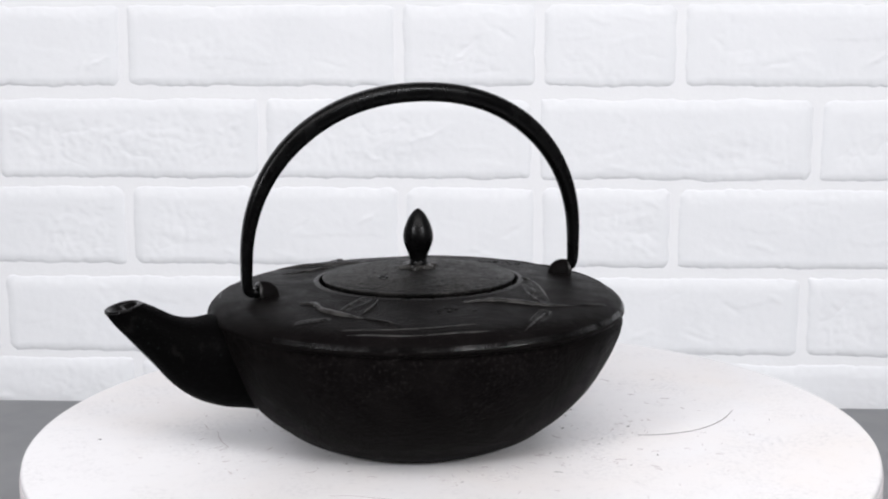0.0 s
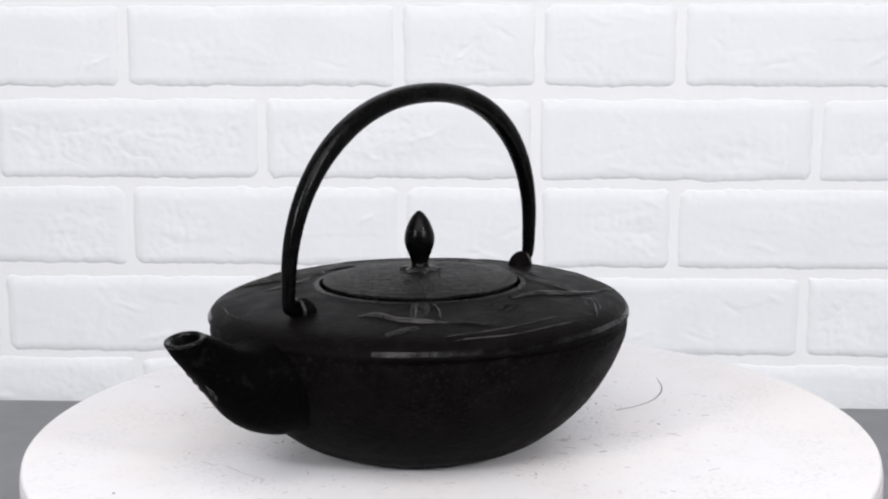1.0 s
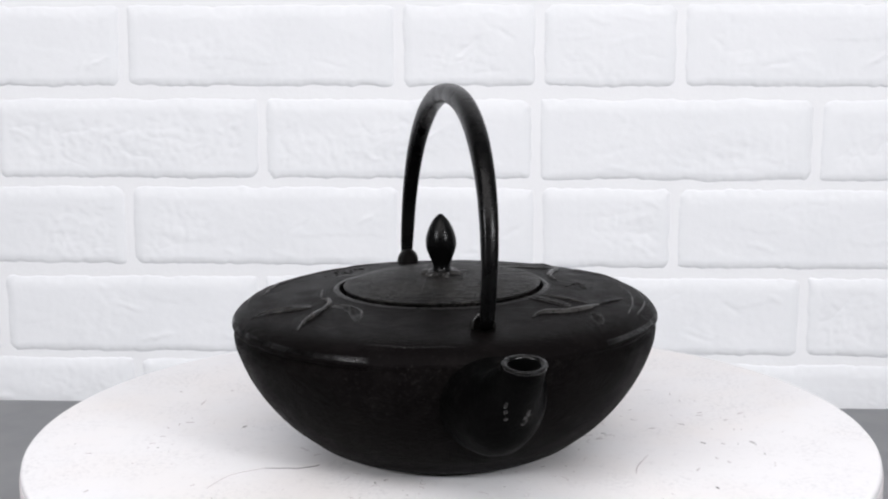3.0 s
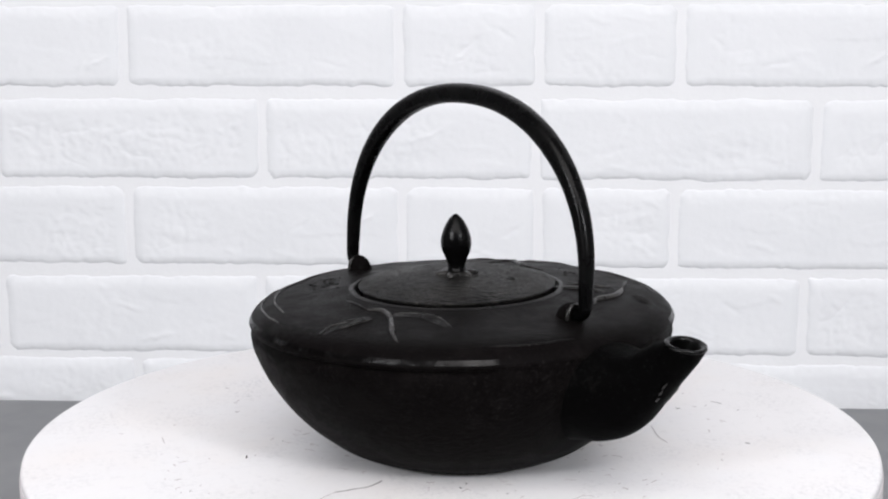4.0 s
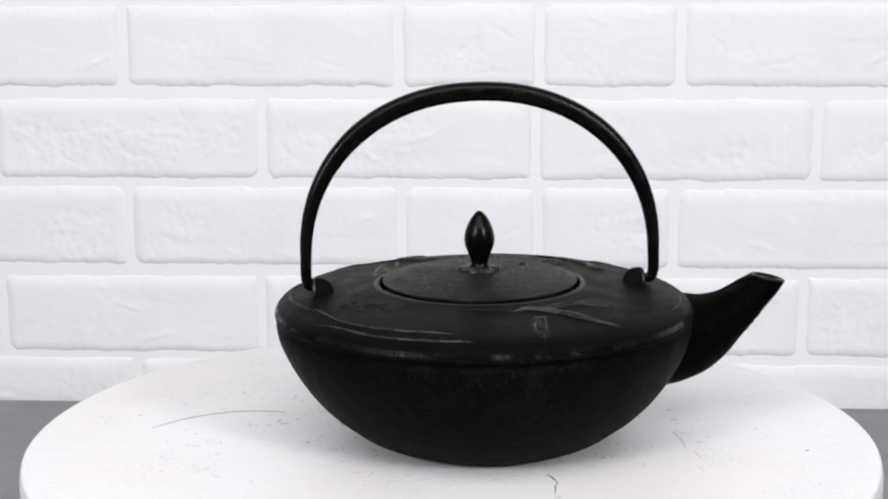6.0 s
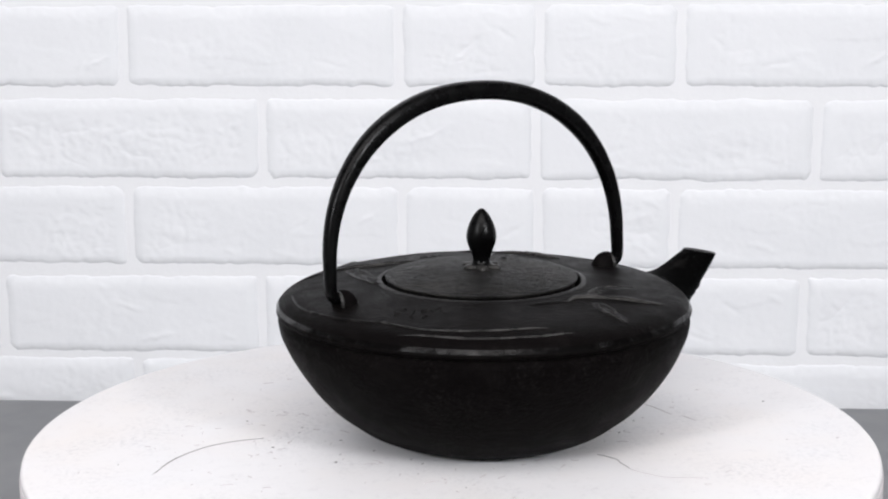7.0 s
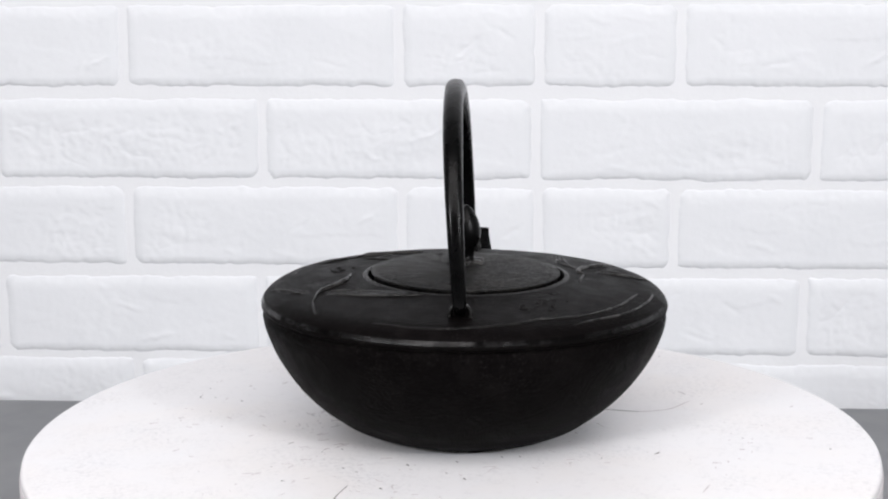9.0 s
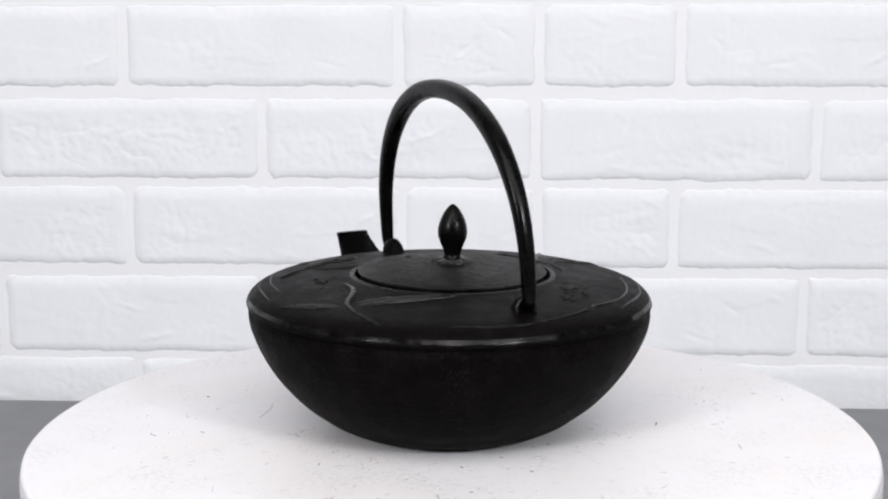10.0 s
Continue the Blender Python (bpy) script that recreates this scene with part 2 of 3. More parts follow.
    for k in range(80):
        a, q = rng.uniform(0, 2 * math.pi), 0.048 + 0.075 * rng.random() ** 1.6
        x, y, turn = q * math.cos(a), q * math.sin(a), rng.uniform(0, 2 * math.pi)
        line = [(x, y)]
        for _ in range(rng.randint(2, 4)):
            turn += rng.gauss(0, 0.8)
            step = rng.uniform(0.0006, 0.0022)
            x, y = x + step * math.cos(turn), y + step * math.sin(turn)
            line.append((x, y))
        strand(bm_crack, line, rng.uniform(0.00022, 0.0005))
    for bm, mat in ((bm_dark, SCUFF), (bm_pale, SCUFF_FAINT), (bm_crack, SCUFF_FAINT)):
        tagged(part("specks", bm, mat, table), kind="stuff")
    return tagged(table, "round white scuffed turntable on the grey table", "turntable")


turntable = build_turntable()


# ---------------------------------------------------------------- teapot
CX, CY = 0.0021, 0.0008    # the body's axis beside the lid's
SHOULDER = [(0.0440, 0.0668), (0.052, 0.0660), (0.062, 0.0650), (0.070, 0.0641), (0.0765, 0.0632), (0.0805, 0.0623), (0.0832, 0.0612), (0.0852, 0.0599), (0.0867, 0.0583), (0.0876, 0.0568), (0.0879, 0.0557)]
LEAN = (math.cos(radians(70)), math.sin(radians(70)))     # the side on which the cast top stands a little higher


def lift(x, y):
    return 0.0010 * ((x - CX) * LEAN[0] + (y - CY) * LEAN[1]) / 0.0875


def top_height(r):
    return float(np.interp(r, [a for a, _ in SHOULDER], [b for _, b in SHOULDER]))


def crown_at(x, y):
    return top_height(math.hypot(x - CX, y - CY)) + lift(x, y)


def ease(x, a, b):
    t = min(max((x - a) / (b - a), 0.0), 1.0)
    return t * t * (3 - 2 * t)


def waver(a, z):
    """The casting's slow unevenness."""
    return 0.00025 * noise.noise((3 * math.cos(a), 3 * math.sin(a), 60 * z)) + 0.00012 * noise.noise((9 * math.cos(a), 9 * math.sin(a), 90 * z))


def body_loops(profile, steps, proud=0.0):
    loops = []
    for r, z in profile:
        loop = []
        for i in range(steps):
            a = 2 * math.pi * i / steps
            k = r
            if 0.0495 < z < 0.0565:
                # the groove under the shoulder runs out towards the spout
                off = abs((a + math.pi) % (2 * math.pi) - math.pi)
                k += (max(r, 0.0874 + 0.09 * (z - 0.052)) - r) * (1 - ease(off, radians(22), radians(48)))
                k += 0.00018 * noise.noise((14 * math.cos(a), 14 * math.sin(a), 300 * z))
            # the shoulder bulges a little on the side away from the spout
            k += 0.0011 * max(0.0, math.cos(a - radians(152))) ** 4 * ease(z, 0.030, 0.055) * ease(r, 0.070, 0.086)
            k += waver(a, z) + proud
            c = ease(r, 0.045, 0.062) if z > 0.0575 else 1.0      # the opening keeps the lid's axis
            x, y = CX * c + k * math.cos(a), CY * c + k * math.sin(a)
            loop.append((x, y, z + lift(x, y) * ease(z, 0.02, 0.054)))
        loops.append(loop)
    return loops


def build_body(pot):
    bowl = [(0.010, 0.0010), (0.036, 0.0006), (0.0395, 0.0), (0.0428, 0.0004), (0.0466, 0.0013), (0.0516, 0.0034), (0.0554, 0.0055), (0.0592, 0.0084),
            (0.0642, 0.0122), (0.0686, 0.0163), (0.0731, 0.0212), (0.0769, 0.0262), (0.0802, 0.0313), (0.0829, 0.0364), (0.0850, 0.0414), (0.0866, 0.0460),
            (0.0871, 0.0490), (0.0873, 0.0506), (0.0871, 0.0515), (0.0867, 0.0521), (0.0864, 0.0528), (0.0864, 0.0536), (0.0868, 0.0541), (0.0874, 0.0546), (0.0878, 0.0551)]
    crown = SHOULDER[::-1]
    mouth = [(0.0437, 0.0670), (0.0431, 0.0672), (0.0426, 0.0671), (0.0424, 0.0667), (0.0423, 0.0600), (0.0400, 0.0590), (0.010, 0.0590)]
    fine = smooth_line(bowl, 3) + smooth_line(crown, 4) + [np.array(p) for p in mouth]
    bm = bmesh.new()
    rings(bm, body_loops(fine, 200))
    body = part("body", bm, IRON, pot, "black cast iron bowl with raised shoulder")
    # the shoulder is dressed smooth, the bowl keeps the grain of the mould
    # the bowl is also painted darker, the shoulder lighter, as light would fall
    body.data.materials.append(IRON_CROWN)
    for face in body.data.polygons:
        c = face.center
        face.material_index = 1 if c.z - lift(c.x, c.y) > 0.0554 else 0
    bm = bmesh.new()
    rings(bm, body_loops([p for p in smooth_line(crown, 4) if 0.0563 < p[1] < 0.0585], 240, 0.00004), False, False)
    # it dies away into the spout's root
    bmesh.ops.delete(bm, geom=[v for v in bm.verts if v.co.x > CX and abs(v.co.y - CY) < 0.045], context="VERTS")
    part("shoulder_edge", bm, IRON_EDGE, body, "rounded shoulder edge rubbed bright in patches")
    bm = bmesh.new()
    rings(bm, body_loops([(0.0447, 0.06676), (0.0441, 0.06695), (0.0436, 0.0671), (0.0431, 0.06725), (0.0426, 0.06715)], 160, 0.00003), False, False)
    part("mouth_lip", bm, IRON_WING, body, "rubbed lip round the lid's opening")
    return body


def build_spout(pot):
    # upper line, under line, half width
    stations = [(0.062, 0.0520, 0.058, 0.0150, 0.0240), (0.074, 0.0560, 0.070, 0.0175, 0.0220), (0.0825, 0.0585, 0.0785, 0.0193, 0.0208), (0.0890, 0.0590, 0.0865, 0.0207, 0.0188),
                (0.0965, 0.0584, 0.0970, 0.0248, 0.0163), (0.1035, 0.0597, 0.1060, 0.0315, 0.0130), (0.1090, 0.0624, 0.1145, 0.0415, 0.0102),
                (0.1132, 0.0648, 0.1225, 0.0510, 0.0088), (0.1162, 0.0662, 0.1288, 0.0584, 0.0080), (0.1178, 0.0668, 0.1322, 0.0634, 0.0078)]
    bm = bmesh.new()
    loops = []
    n = 48

    def loop(ux, uz, lx, lz, w, shrink=0.0, drop=0.0):
        c, h = np.array(((ux + lx) / 2, (uz + lz) / 2)), np.array(((ux - lx) / 2, (uz - lz) / 2))
        size = np.hypot(*h)
        h = h * (size - shrink) / size
        out = []
        for i in range(n):
            a = 2 * math.pi * i / n
            s, k = math.sin(a), math.cos(a)
            q = c + h * k
            out.append((q[0] - drop * 0.75, (w - shrink) * (1 + min(0.27, 14 * w - 0.05) * k) * math.copysign(abs(s) ** 0.95, s), q[1] - drop))
        return out

    for s in smooth_line(stations, 6):
        loops.append(loop(*s))
    end = stations[-1]
    up = (end[0] + 0.0003, end[1] + 0.0004, end[2] + 0.0003, end[3] + 0.0010, end[4])
    spout = part("spout", (rings(bm, loops, True, False), bm)[1], IRON_SPOUT, pot, "short upturned spout")
    bm = bmesh.new()
    rings(bm, [loop(*end, -0.0001), loop(*end, -0.0002), loop(*up, 0.0001), loop(*up, 0.0007, -0.0002), loop(*up, 0.0015), loop(*up, 0.0021, 0.0006)], False, False)
    part("lip", bm, IRON_GLOSS, spout, "rubbed glossy lip")
    bm = bmesh.new()
    rings(bm, [loop(*up, 0.0020, 0.0005), loop(*up, 0.0024, 0.0012), loop(*up, 0.0032, 0.006), loop(*up, 0.0045, 0.016)], False, True)
    part("bore", bm, INSIDE, spout, "dark open mouth of the spout", True, True)
    # chips in the black skin on the spout's breast
    heights, reaches = [s[3] for s in stations], [s[2] for s in stations]
    for y, z, long in ((0.0033, 0.0462, 0.0013), (0.0040, 0.0446, 0.0010), (0.0028, 0.0436, 0.0012), (0.0036, 0.0420, 0.0011), (0.0026, 0.0408, 0.0007), (-0.0050, 0.0492, 0.0014), (-0.0044, 0.0462, 0.0012), (-0.0036, 0.0434, 0.0010)):
        bm = bmesh.new()
        bmesh.ops.create_icosphere(bm, subdivisions=2, radius=1.0)
        for v in bm.verts:
            v.co *= 1 + 0.8 * noise.noise(v.co * 1.9 + Vector((900 * y, 700 * z, 0)))
        chip = part("chip", bm, IRON_WORN_LIT, spout)
        back = 0.0125 * (1 - math.sqrt(1 - (y / 0.0112) ** 2))
        at = Vector((float(np.interp(z, heights, reaches)) - 0.76 * back, y, z + 0.65 * back))
        chip.matrix_basis = Matrix.LocRotScale(at, Euler((0, radians(40), 0)), (0.00022, 0.0009, long * 1.1))


def build_lug(pot, side):
    """A quarter-dome ear, its flat face turned outward, with an eye for the handle's hook."""
    bm = bmesh.new()
    loops = []
    for j in range(13):
        u = j / 12
        x = 0.0694 - 0.0078 * u
        k = math.sqrt(max(1 - u ** 2.2, 0.0))
        h, w = 0.0064 * k + 0.0003, 0.0043 * (0.5 + 0.5 * k)
        base = crown_at(side * x, 0) - 0.002
        loops.append([(side * x, w * math.cos(a), base + (h + 0.002) * max(math.sin(a), 0) ** 0.8 - (0.002 if math.sin(a) < -0.01 else 0)) for a in np.linspace(0, 2 * math.pi, 28, endpoint=False)])
    face = [(side * 0.0698, p[1] * 0.85, (p[2] - 0.066) * 0.86 + 0.066) for p in loops[0]]
    rings(bm, [face, *loops])
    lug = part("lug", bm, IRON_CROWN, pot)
    # added rim, its colour carries the highlight of the lug's edge
    bm = bmesh.new()
    arch = []
    for a in np.linspace(-0.25, math.pi + 0.25, 17):
        c = Vector((side * 0.0697, 0.0041 * math.cos(a), crown_at(side * 0.0697, 0) + 0.0012 + 0.0046 * math.sin(a)))
        out = Vector((0, math.cos(a), math.sin(a)))
        arch.append([tuple(c + out * 0.0008 * math.cos(b) + Vector((0.0008 * math.sin(b), 0, 0))) for b in np.linspace(0, 2 * math.pi, 8, endpoint=False)])
    rings(bm, arch)
    part("eye", bm, IRON_EYE, lug, "rim of the eye with a painted highlight")
    return lug


def build_handle(pot):
    lean = 0.0042 / 0.081
    rows = []
    half, rise, base = 0.0738, 0.0683, 0.0785
    # hook, upright, arch, upright, hook: x, z, half thickness in the arch's plane, half width
    left = [(-0.0655, 0.0672, 0.0016, 0.0018), (-0.0695, 0.0668, 0.0019, 0.0022), (-0.0722, 0.0669, 0.0021, 0.0024), (-0.0735, 0.0687, 0.0022, 0.0026), (-0.0739, 0.0720, 0.0023, 0.0028)]
    arch = []
    for a in np.linspace(math.pi, 0, 41):
        s = math.sin(a)
        arch.append((half * math.copysign(abs(math.cos(a)) ** 0.93, math.cos(a)), base + rise * s ** 0.93, 0.0024 + 0.00165 * min(1, s * 1.35), 0.0030 + 0.0010 * min(1, s * 1.3)))
    right = [(-x, z, p, q) for x, z, p, q in left[::-1]]
    line = smooth_line([*left, *arch, *right], 2)
    n = len(line)
    loops = []
    for i, (x, z, p, q) in enumerate(line):
        d = line[min(i + 1, n - 1)][:2] - line[max(i - 1, 0)][:2]
        d = d / np.hypot(*d)
        out = np.array((-d[1], d[0]))
        ring = []
        for k in range(24):
            a = 2 * math.pi * k / 24
            c, s = math.cos(a), math.sin(a)
            c, s = math.copysign(abs(c) ** 0.76, c), math.copysign(abs(s) ** 0.76, s)
            px, pz = x + 0.0010 + out[0] * p * c, z + out[1] * p * c
            ring.append((px, q * s + lean * (pz - 0.066), pz))
        loops.append(ring)
    bm = bmesh.new()
    rings(bm, loops)
    part("handle", bm, IRON_SMOOTH, pot, "tall arched satin black iron handle")


def build_lid(pot):
    slope = [(0.0396, 0.0600), (0.0398, 0.0672), (0.0405, 0.0675), (0.0409, 0.0678), (0.0410, 0.0681), (0.0408, 0.0684), (0.0403, 0.0686)]
    slope += [(r, 0.0686 + 0.0034 * (1 - (r / 0.0400) ** 2.4)) for r in np.linspace(0.0397, 0.004, 60)]
    bm = bmesh.new()
    loops = []
    for r, z in slope:
        loop = []
        for i in range(220):
            a = 2 * math.pi * i / 220
            p = Vector((r * math.cos(a), r * math.sin(a), 0.3))
            lump = 0.5 * abs(noise.noise(p * 270)) + 0.6 * max(0.0, noise.noise(p * 480)) + 0.4 * noise.noise(p * 1000)
            loop.append((p.x, p.y, z + (0.00048 * lump if r < 0.0385 and z > 0.068 else 0)))
        loops.append(loop)
    rings(bm, loops)
    lid = part("lid", bm, IRON_ROUGH, pot, "grainy domed round lid")
    knob_line = [(0.0042, 0.0718), (0.0047, 0.0726), (0.0048, 0.0733), (0.0041, 0.0742), (0.0037, 0.0755), (0.0041, 0.0775), (0.0052, 0.0803), (0.0061, 0.0829), (0.0064, 0.0853),
                 (0.0061, 0.0879), (0.0052, 0.0908), (0.0038, 0.0937), (0.0022, 0.0959), (0.0010, 0.0970), (0.0003, 0.0973)]
    part("knob", turned([tuple(p) for p in smooth_line(knob_line, 4)], 48), IRON_SMOOTH, lid, "smooth bud-shaped knob")
    bm = bmesh.new()
    loops = []
    for z, k in ((0.0706, 1.0), (0.0729, 0.98), (0.0735, 0.86), (0.0738, 0.55)):
        loops.append([((0.0072 + 0.0019 * math.cos(6 * a)) * k * math.cos(a), (0.0072 + 0.0019 * math.cos(6 * a)) * k * math.sin(a), z) for a in np.linspace(0, 2 * math.pi, 72, endpoint=False)])
    rings(bm, loops)
    part("rosette", bm, IRON_WORN_LIT, lid, "lobed foot plate of the knob")
    vent = turned([(0.0021, 0.0700), (0.0021, 0.0714), (0.0016, 0.0716), (0.0012, 0.0711), (0.0011, 0.0706)], 24, (0.0200, 0.0120))
    part("vent", vent, INSIDE, lid, "small steam hole")
    # the lid sits a little askew in its opening
    seat = Matrix.Translation((0, 0, 0.080))
    lid.matrix_basis = seat @ Matrix.Rotation(radians(1.0), 4, Vector((LEAN[1], -LEAN[0], 0))) @ seat.inverted()



def ridge(bm, points, width, height, taper=3.0):
    """A raised cast line that follows the pot's top."""
    line = smooth_line([(x / 1000, y / 1000) for x, y in points], 10)
    n = len(line)
    loops = []
    for i, p in enumerate(line):
        d = line[min(i + 1, n - 1)] - line[max(i - 1, 0)]
        s = np.array((-d[1], d[0])) / max(np.hypot(*d), 1e-9)
        k = min(1.0, 0.22 + taper * min(i, n - 1 - i) / n)
        k *= 1 + 0.35 * noise.noise((p[0] * 160, p[1] * 160, 3.0))
        w, h = width * k / 2, height * k
        ring = []
        for a, b in ((-1.0, -0.35), (-0.75, 0.42), (-0.35, 0.92), (0.30, 1.0), (0.72, 0.5), (1.0, -0.35)):
            q = p + s * w * a
            ring.append((q[0], q[1], crown_at(q[0], q[1]) + h * b))
        loops.append(ring)
    rings(bm, loops)


def wing_sheet(bm, points, breadth):
    """A low wing with a raised rim and chevron ribs, one skin on the pot's top."""
    line = smooth_line([(x / 1000, y / 1000) for x, y in points], 16)
    n, across = len(line), 13
    run = np.concatenate(((0,), np.cumsum([np.hypot(*(b - a)) for a, b in zip(line, line[1:])])))
    grid = []
    for i, p in enumerate(line):
        d = line[min(i + 1, n - 1)] - line[max(i - 1, 0)]
        s = np.array((-d[1], d[0])) / max(np.hypot(*d), 1e-9)
        u = run[i] / run[-1]
        w = breadth / 2000 * (0.25 + 0.75 * math.sin(math.pi * min(0.12 + 0.80 * u, 1.0)) ** 0.7)
        row = []
        for j in range(across):
            v = 2 * j / (across - 1) - 1
            q = p + s * w * v
            rib = max(0.0, math.sin(2 * math.pi * (run[i] + 0.0009 * abs(v)) / 0.0019))
            rim = math.exp(-((abs(v) - 0.82) / 0.13) ** 2)
            h = 0.00022 + 0.00050 * rib * (1 - abs(v) ** 4) + 0.00008 * rim
            h *= 0.75 + 0.6 * noise.noise((q[0] * 220, q[1] * 220, 1.0))
            ends = min(1.0, 6 * min(u, 1 - u) + 0.05)
            row.append(bm.verts.new((q[0], q[1], crown_at(q[0], q[1]) + (-0.0003 if abs(v) == 1 else h * ends))))
        grid.append(row)
    for a, b in zip(grid, grid[1:]):
        for i in range(across - 1):
            bm.faces.new((a[i], a[i + 1], b[i + 1], b[i]))


def polar(rows):
    return [(1000 * CX + r * math.cos(radians(t)), 1000 * CY + r * math.sin(radians(t))) for r, t in rows]


def build_reliefs(pot):
    # each insect: body line, tail line, wings as (line, breadth), fine veins
    insects = [
        ([(59, 22), (54.5, 27.5), (53.5, 38), (49, 47), (43, 54.5)], [(43, 54.5), (38, 61), (32.5, 68.5)],
         [([(46, 41), (39, 36), (32, 30), (29, 30)], 8.0), ([(54, 49), (60, 48), (68, 45.5)], 5.5)],
         [[(47, 41), (40, 35), (32.5, 28.5)], [(30, 34.6), (34.2, 41.5), (42.5, 50)], [(63, 48.8), (55.3, 48.5)]]),
        ([(0, 50), (-11, 50.5), (-20, 54), (-30, 60), (-43, 61)], [(-43, 61), (-54, 59), (-62, 56)],
         [([(-33, 57), (-34.5, 46), (-38, 32), (-40, 18)], 8.5), ([(-30, 65), (-24.5, 72), (-17, 79)], 7.0)],
         [[(-39.2, 11), (-42.7, 20.5), (-41, 36), (-36.5, 53)], [(-31, 58), (-31.5, 47), (-32.5, 39)], [(-30, 67), (-21, 76), (-11.5, 84)], [(-26.5, 73), (-31, 67)]]),
        ([(7, -51.5), (12, -49), (20, -51), (30, -57.5), (36.5, -62.5), (45, -66.5)], [(-11, -48.5), (-3, -49.8), (7, -51.5)],
         [([(20, -49), (31, -42.5), (46, -43)], 6.5), ([(16, -57), (14, -67), (14, -79)], 7.0)],
         [[(18, -48), (28, -42.5), (37, -40), (48.5, -43.5)], [(14.5, -59), (12, -72), (14.5, -81)], [(18, -57), (16.5, -72)]]),
    ]
    for body, tail, wings, veins in insects:
        bm = bmesh.new()
        ridge(bm, body, 0.0025, 0.0013)
        figure = part("insect_relief", bm, IRON_WORN_LIT, pot, "raised cast insect motif with long wings")
        bm = bmesh.new()
        ridge(bm, tail, 0.0015, 0.0008)
        part("tail", bm, IRON_WING, figure)
        for vein in veins:
            bm = bmesh.new()
            ridge(bm, vein, 0.0010, 0.0008)
            part("wing_vein", bm, IRON_WORN_LIT, figure)
        for line, breadth in wings:
            bm = bmesh.new()
            wing_sheet(bm, line, breadth)
            part("wing", bm, IRON_WING, figure, "low ribbed wing")
    ripples = [([(80.5, 50), (78.5, 62), (76.8, 75), (75.4, 88)], IRON_WORN_LIT, 0.42), ([(83.2, 52), (82.6, 68), (81.6, 83), (82.0, 92)], IRON_WORN_LIT, 0.4),
               ([(76.5, -160), (78.2, -142), (77.4, -125), (76.6, -106)], IRON_WORN_LIT, 0.65), ([(83.4, -148), (82.8, -128), (82.2, -112), (82.0, -100)], IRON_WORN_LIT, 0.6),
               ([(82.4, 154), (82.6, 168), (81.8, 180), (79.8, -168), (78.0, -156)], IRON_WING, 0.8), ([(82.0, -34), (82.4, -22), (82.2, -10)], IRON_WING, 0.5)]
    for rows, mat, size in ripples:
        bm = bmesh.new()
        ridge(bm, polar(rows), 0.0014 * size, 0.0009 * size, 9.0)
        part("ripple_relief", bm, mat, pot, "raised curved ripple line")
    # rubbed scuffs beside the handle's foot and behind the lid
    rng, bm = random.Random(11), bmesh.new()
    for cx, cy, wide, count in ((-47, -35, 13, 26), (-54, -26, 5, 8), (10, 60, 10, 12)):
        for _ in range(count):
            x, y, turn = cx + rng.gauss(0, wide * 0.5), cy + rng.gauss(0, wide * 0.5), rng.uniform(0, math.pi)
            long = rng.uniform(0.4, 1.8)
            ridge(bm, [(x, y), (x + long * math.cos(turn), y + long * math.sin(turn)), (x + 1.6 * long * math.cos(turn + 0.4), y + 1.6 * long * math.sin(turn + 0.4))], rng.uniform(0.0004, 0.0008), 0.00035)
    tagged(part("scuffs", bm, IRON_WING, pot, "fine pale scuffs on the shoulder"), kind="stuff")


def build_teapot():
    pot = new("teapot")
    build_body(pot)
    build_spout(pot)
    build_lug(pot, 1)
    build_lug(pot, -1)
    build_handle(pot)
    build_lid(pot)
    build_reliefs(pot)
    return tagged(pot, "low black cast iron teapot standing on the white turntable", "teapot")


teapot = build_teapot()


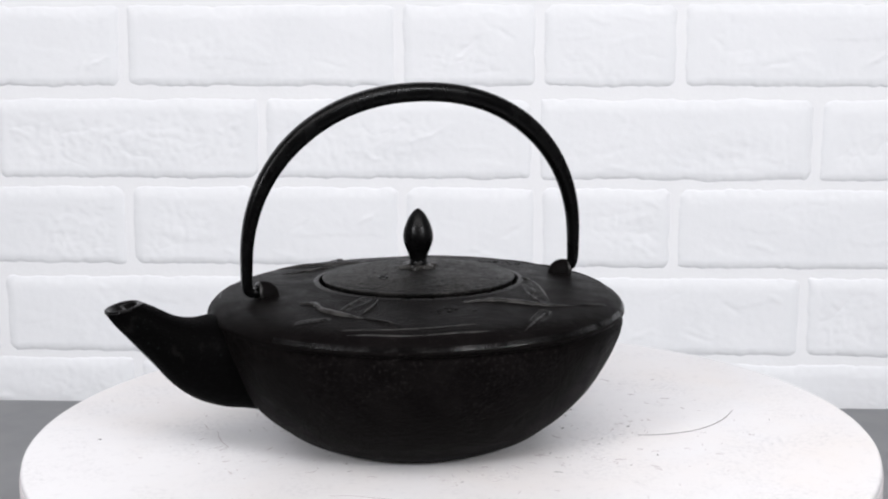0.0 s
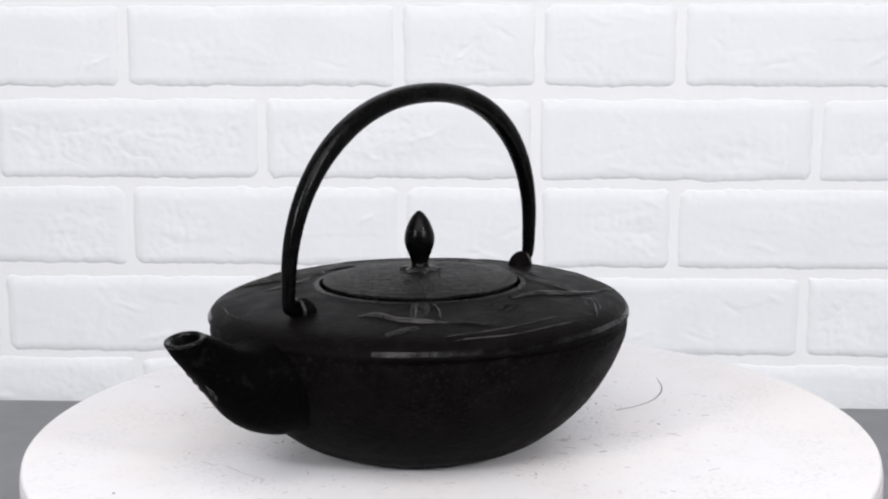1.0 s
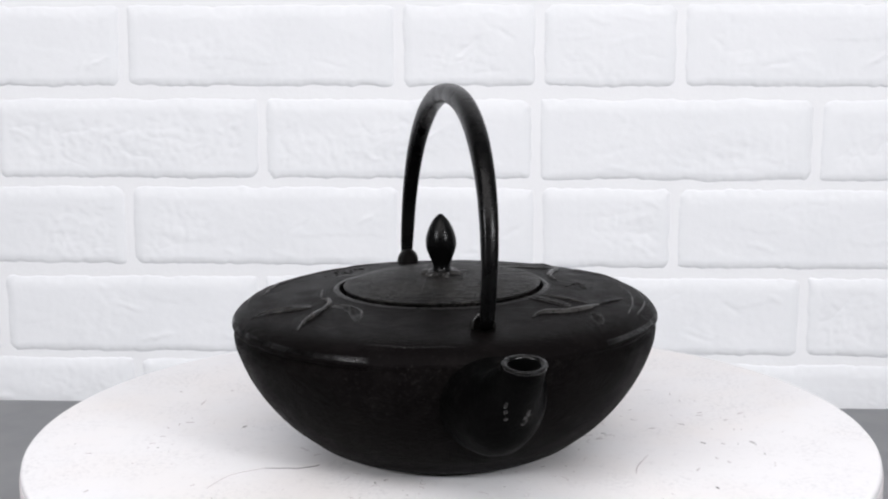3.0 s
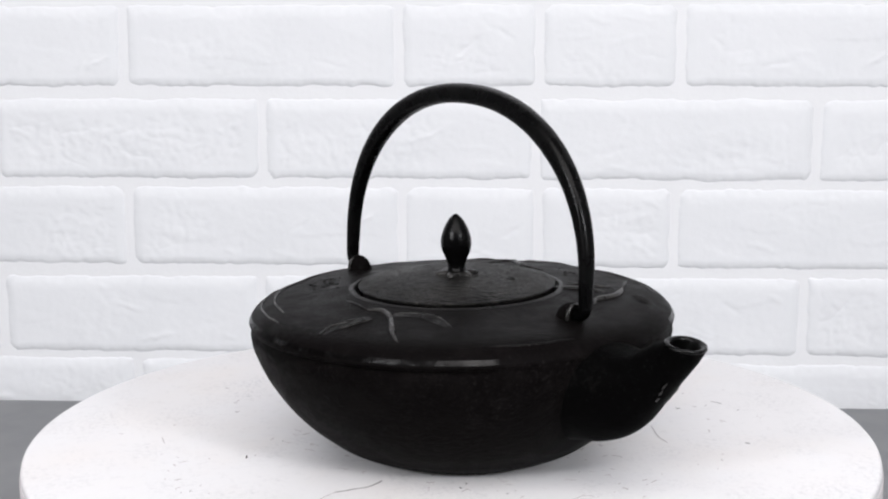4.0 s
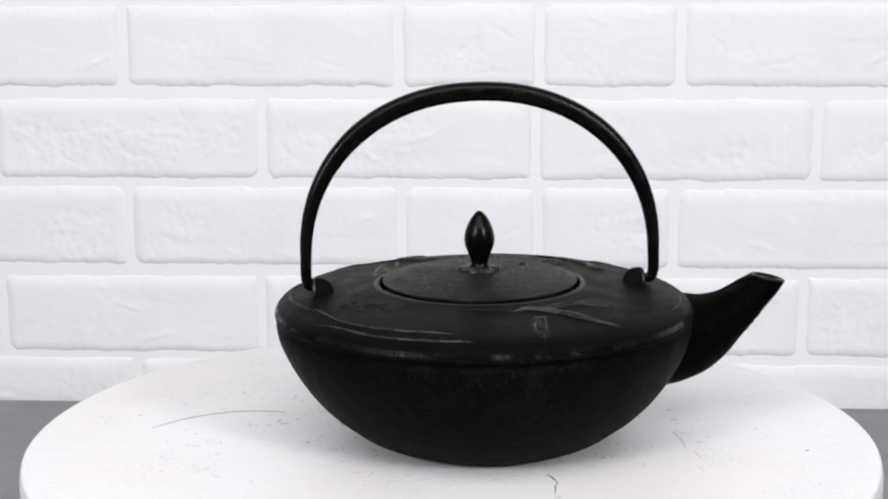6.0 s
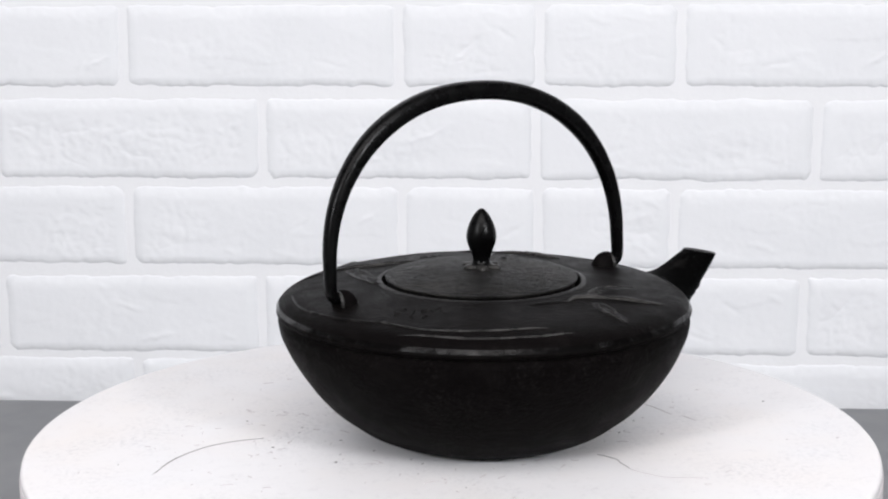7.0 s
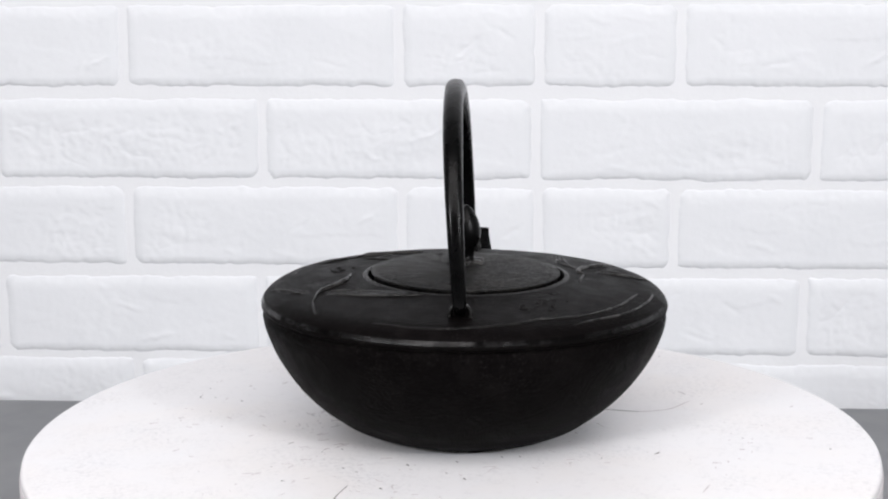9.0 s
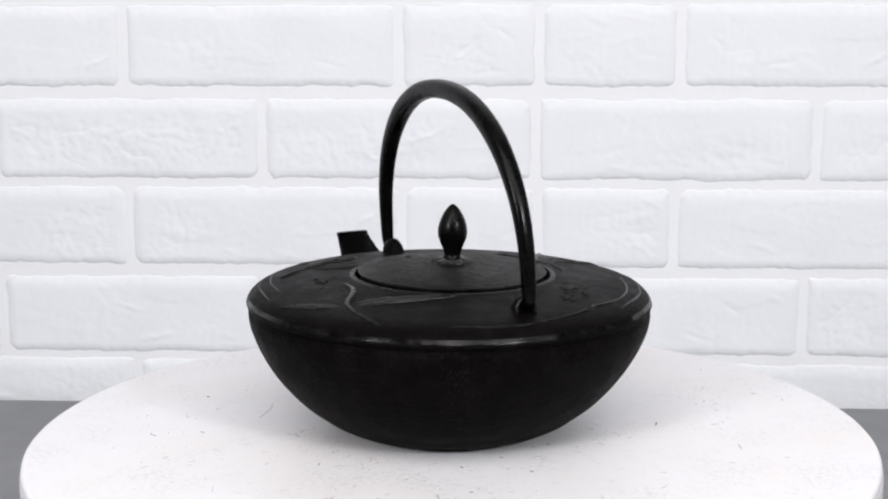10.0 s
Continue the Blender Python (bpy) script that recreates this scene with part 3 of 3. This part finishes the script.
# ---------------------------------------------------------------- bricks of the north wall
def brick_mesh(w, h, nx, nz, seed):
    """One rough brick face with worn edges, its back at y = 0 in the mortar."""
    bm = bmesh.new()
    off = Vector((seed * 7.31, seed * 3.17, seed * 1.73))
    proud, soft = 0.0023, 0.0056
    rng = random.Random(int(seed * 100))
    bow = [rng.uniform(0.003, 0.011) for _ in range(4)]      # each corner worn round by its own amount
    folds = [(rng.uniform(0.05, 0.95) * w, rng.uniform(0.1, 0.9) * h, rng.uniform(-0.8, 0.8), rng.uniform(0.006, 0.020), rng.uniform(-0.0007, 0.0009)) for _ in range(3 + int(w * 22))]

    def axis(size, n):
        core = np.linspace(0.006, size - 0.006, n)
        edge = np.array((0, 0.0008, 0.002, 0.0036))
        return np.concatenate((edge, core, size - edge[::-1]))

    xs, zs = axis(w, nx), axis(h, nz)
    grid = []
    for z in zs:
        row = []
        for x in xs:
            p = Vector((x, 0, z)) + off
            d = min(x * 0.66, (w - x) * 0.66, z * 0.80, (h - z) * 0.48)
            c = bow[(x > w / 2) + 2 * (z > h / 2)]
            corner = math.hypot(max(c - min(x, w - x), 0), max(c - min(z, h - z), 0))
            d = min(d, max(0.0, (c - corner) * 0.9 + 0.0004)) if corner else d
            t = min(d / soft, 1.0)
            y = proud * math.sin(t * math.pi / 2) ** 0.8
            inner = min(d / 0.012, 1.0)
            rugged = ease(noise.noise(p * 13 + Vector((3, 3, 3))), -0.05, 0.35)
            y += inner * (0.0008 * noise.noise(p * 17) + (0.00015 + 0.0004 * rugged) * noise.noise(p * 60))
            # thin wandering creases, thickest where the face is rough
            bent = p + Vector((0.004 * noise.noise(p * 50), 0, 0.004 * noise.noise(p * 50 + Vector((7, 7, 7)))))
            crease = max(0.0, 1 - abs(noise.noise(bent * 38)) / 0.10) + 0.6 * max(0.0, 1 - abs(noise.noise(bent * 80)) / 0.14)
            y -= inner * (0.00006 + 0.00034 * rugged) * crease
            y += inner * (0.00009 + 0.00033 * rugged) * noise.noise(p * 190)
            for fx, fz, slant, reach, high in folds:
                # soft creases left by the mould
                along, aside = (x - fx) + slant * (z - fz), (z - fz) - slant * (x - fx) + 0.002 * noise.noise(p * 90)
                if abs(along) < reach and abs(aside) < 0.006:
                    y += inner * high * math.exp(-(aside / 0.0021) ** 2) * math.cos(along / reach * math.pi / 2)
            lump = noise.noise(Vector((p.x * 16, 5.0, p.z * 42)))
            y += inner * 0.0018 * max(0.0, min(lump - 0.12, 0.16))
            gx = 0.0011 * noise.noise(p * 70) + 0.0006 * noise.noise(p * 200)
            gz = 0.0014 * noise.noise(p * 40 + Vector((9, 9, 9))) + 0.0013 * noise.noise(p * 170)
            row.append(bm.verts.new((x + gx, -y + (0.0008 if t == 0 else 0), z + gz)))
        grid.append(row)
    for a, b in zip(grid, grid[1:]):
        for i in range(len(xs) - 1):
            bm.faces.new((a[i], a[i + 1], b[i + 1], b[i]))
    return mesh_of("brick", bm, BRICK)


COURSE, JOINT, HEIGHT = 0.0739, 0.0068, 0.0655
EVEN = [-0.943, -0.718, -0.493, -0.2659, -0.0405, 0.0730, 0.1852, 0.4090, 0.6340, 0.8590]
ODD = [-0.8290, -0.6040, -0.3790, -0.1535, 0.0703, 0.2948, 0.5170, 0.7420]
# courses laid a little off the rest: their own joints and their fall along the wall
JOINTS = {2: [-0.943, -0.718, -0.493, -0.2672, -0.0390, 0.0725, 0.1827, 0.4090, 0.6340, 0.8590], 3: [-0.8290, -0.6040, -0.3790, -0.1577, 0.0711, 0.2889, 0.5170, 0.7420]}
FALL = {0: -0.0018, 1: -0.0025, 2: -0.0018, 3: 0.0030}
SET = {0: -0.0014, 1: -0.0030, 2: -0.0014, 3: -0.0019}
FINE_ROWS, shared = range(-1, 5), {}
for k in range(-7, 6):
    z = TOP + 0.1084 - COURSE * k
    joints = JOINTS.get(k, EVEN if k % 2 == 0 else ODD)
    fall, z = FALL.get(k, 0.0), z + SET.get(k, 0.0)
    for i, (a, b) in enumerate(zip(joints, joints[1:])):
        w = b - a - JOINT
        if k in FINE_ROWS and a > -0.62 and b < 0.65:
            me = brick_mesh(w, HEIGHT, int(w * 560), 42, 11.0 + 3.7 * k + 1.9 * i)
        else:
            key = (round(w, 3), (k + i) % 3)
            if key not in shared:
                shared[key] = brick_mesh(w, HEIGHT, 8, 3, 2.0 + len(shared))
            me = shared[key]
        brick = new("brick", me)
        brick.parent = wall_north
        brick.matrix_basis = pose(a + JOINT / 2, 0, z + fall * (a + JOINT / 2), 0, -math.degrees(fall), 0)


# ---------------------------------------------------------------- what turns
def spin(t):
    a, b, c, d, e = SPIN
    surge = 1.15 * math.exp(-((t - 2.65) / 0.75) ** 2)      # the motor runs a little ahead for a moment
    return surge + t * (a + (t - 10) * (b / 25 + c * (t - 5) / 50 + d * (t - 3.3) * (t - 6.6) / 150 + e * (t - 2.5) * (t - 5) * (t - 7.5) / 500))


def motions():
    times = [k * 0.25 for k in range(41)]
    walk(turntable, [(t, pose(0, 0, TOP, 0, 0, spin(t))) for t in times])
    rows = []
    for t in times:
        a = radians(spin(t))
        x, y = POT[0] * math.cos(a) - POT[1] * math.sin(a), POT[0] * math.sin(a) + POT[1] * math.cos(a)
        lag = float(np.interp(t, (0, 5.5, 6.5, 7.3, 8.0, 9.0, 9.6, 10), (0, 0, -0.5, -1.1, -1.1, 0.1, 0.8, 0.8)))
        rows.append((t, pose(x, y, TOP + 0.0002, 0, 0, POT_TURN + spin(t) + lag)))
    walk(teapot, rows)


motions()
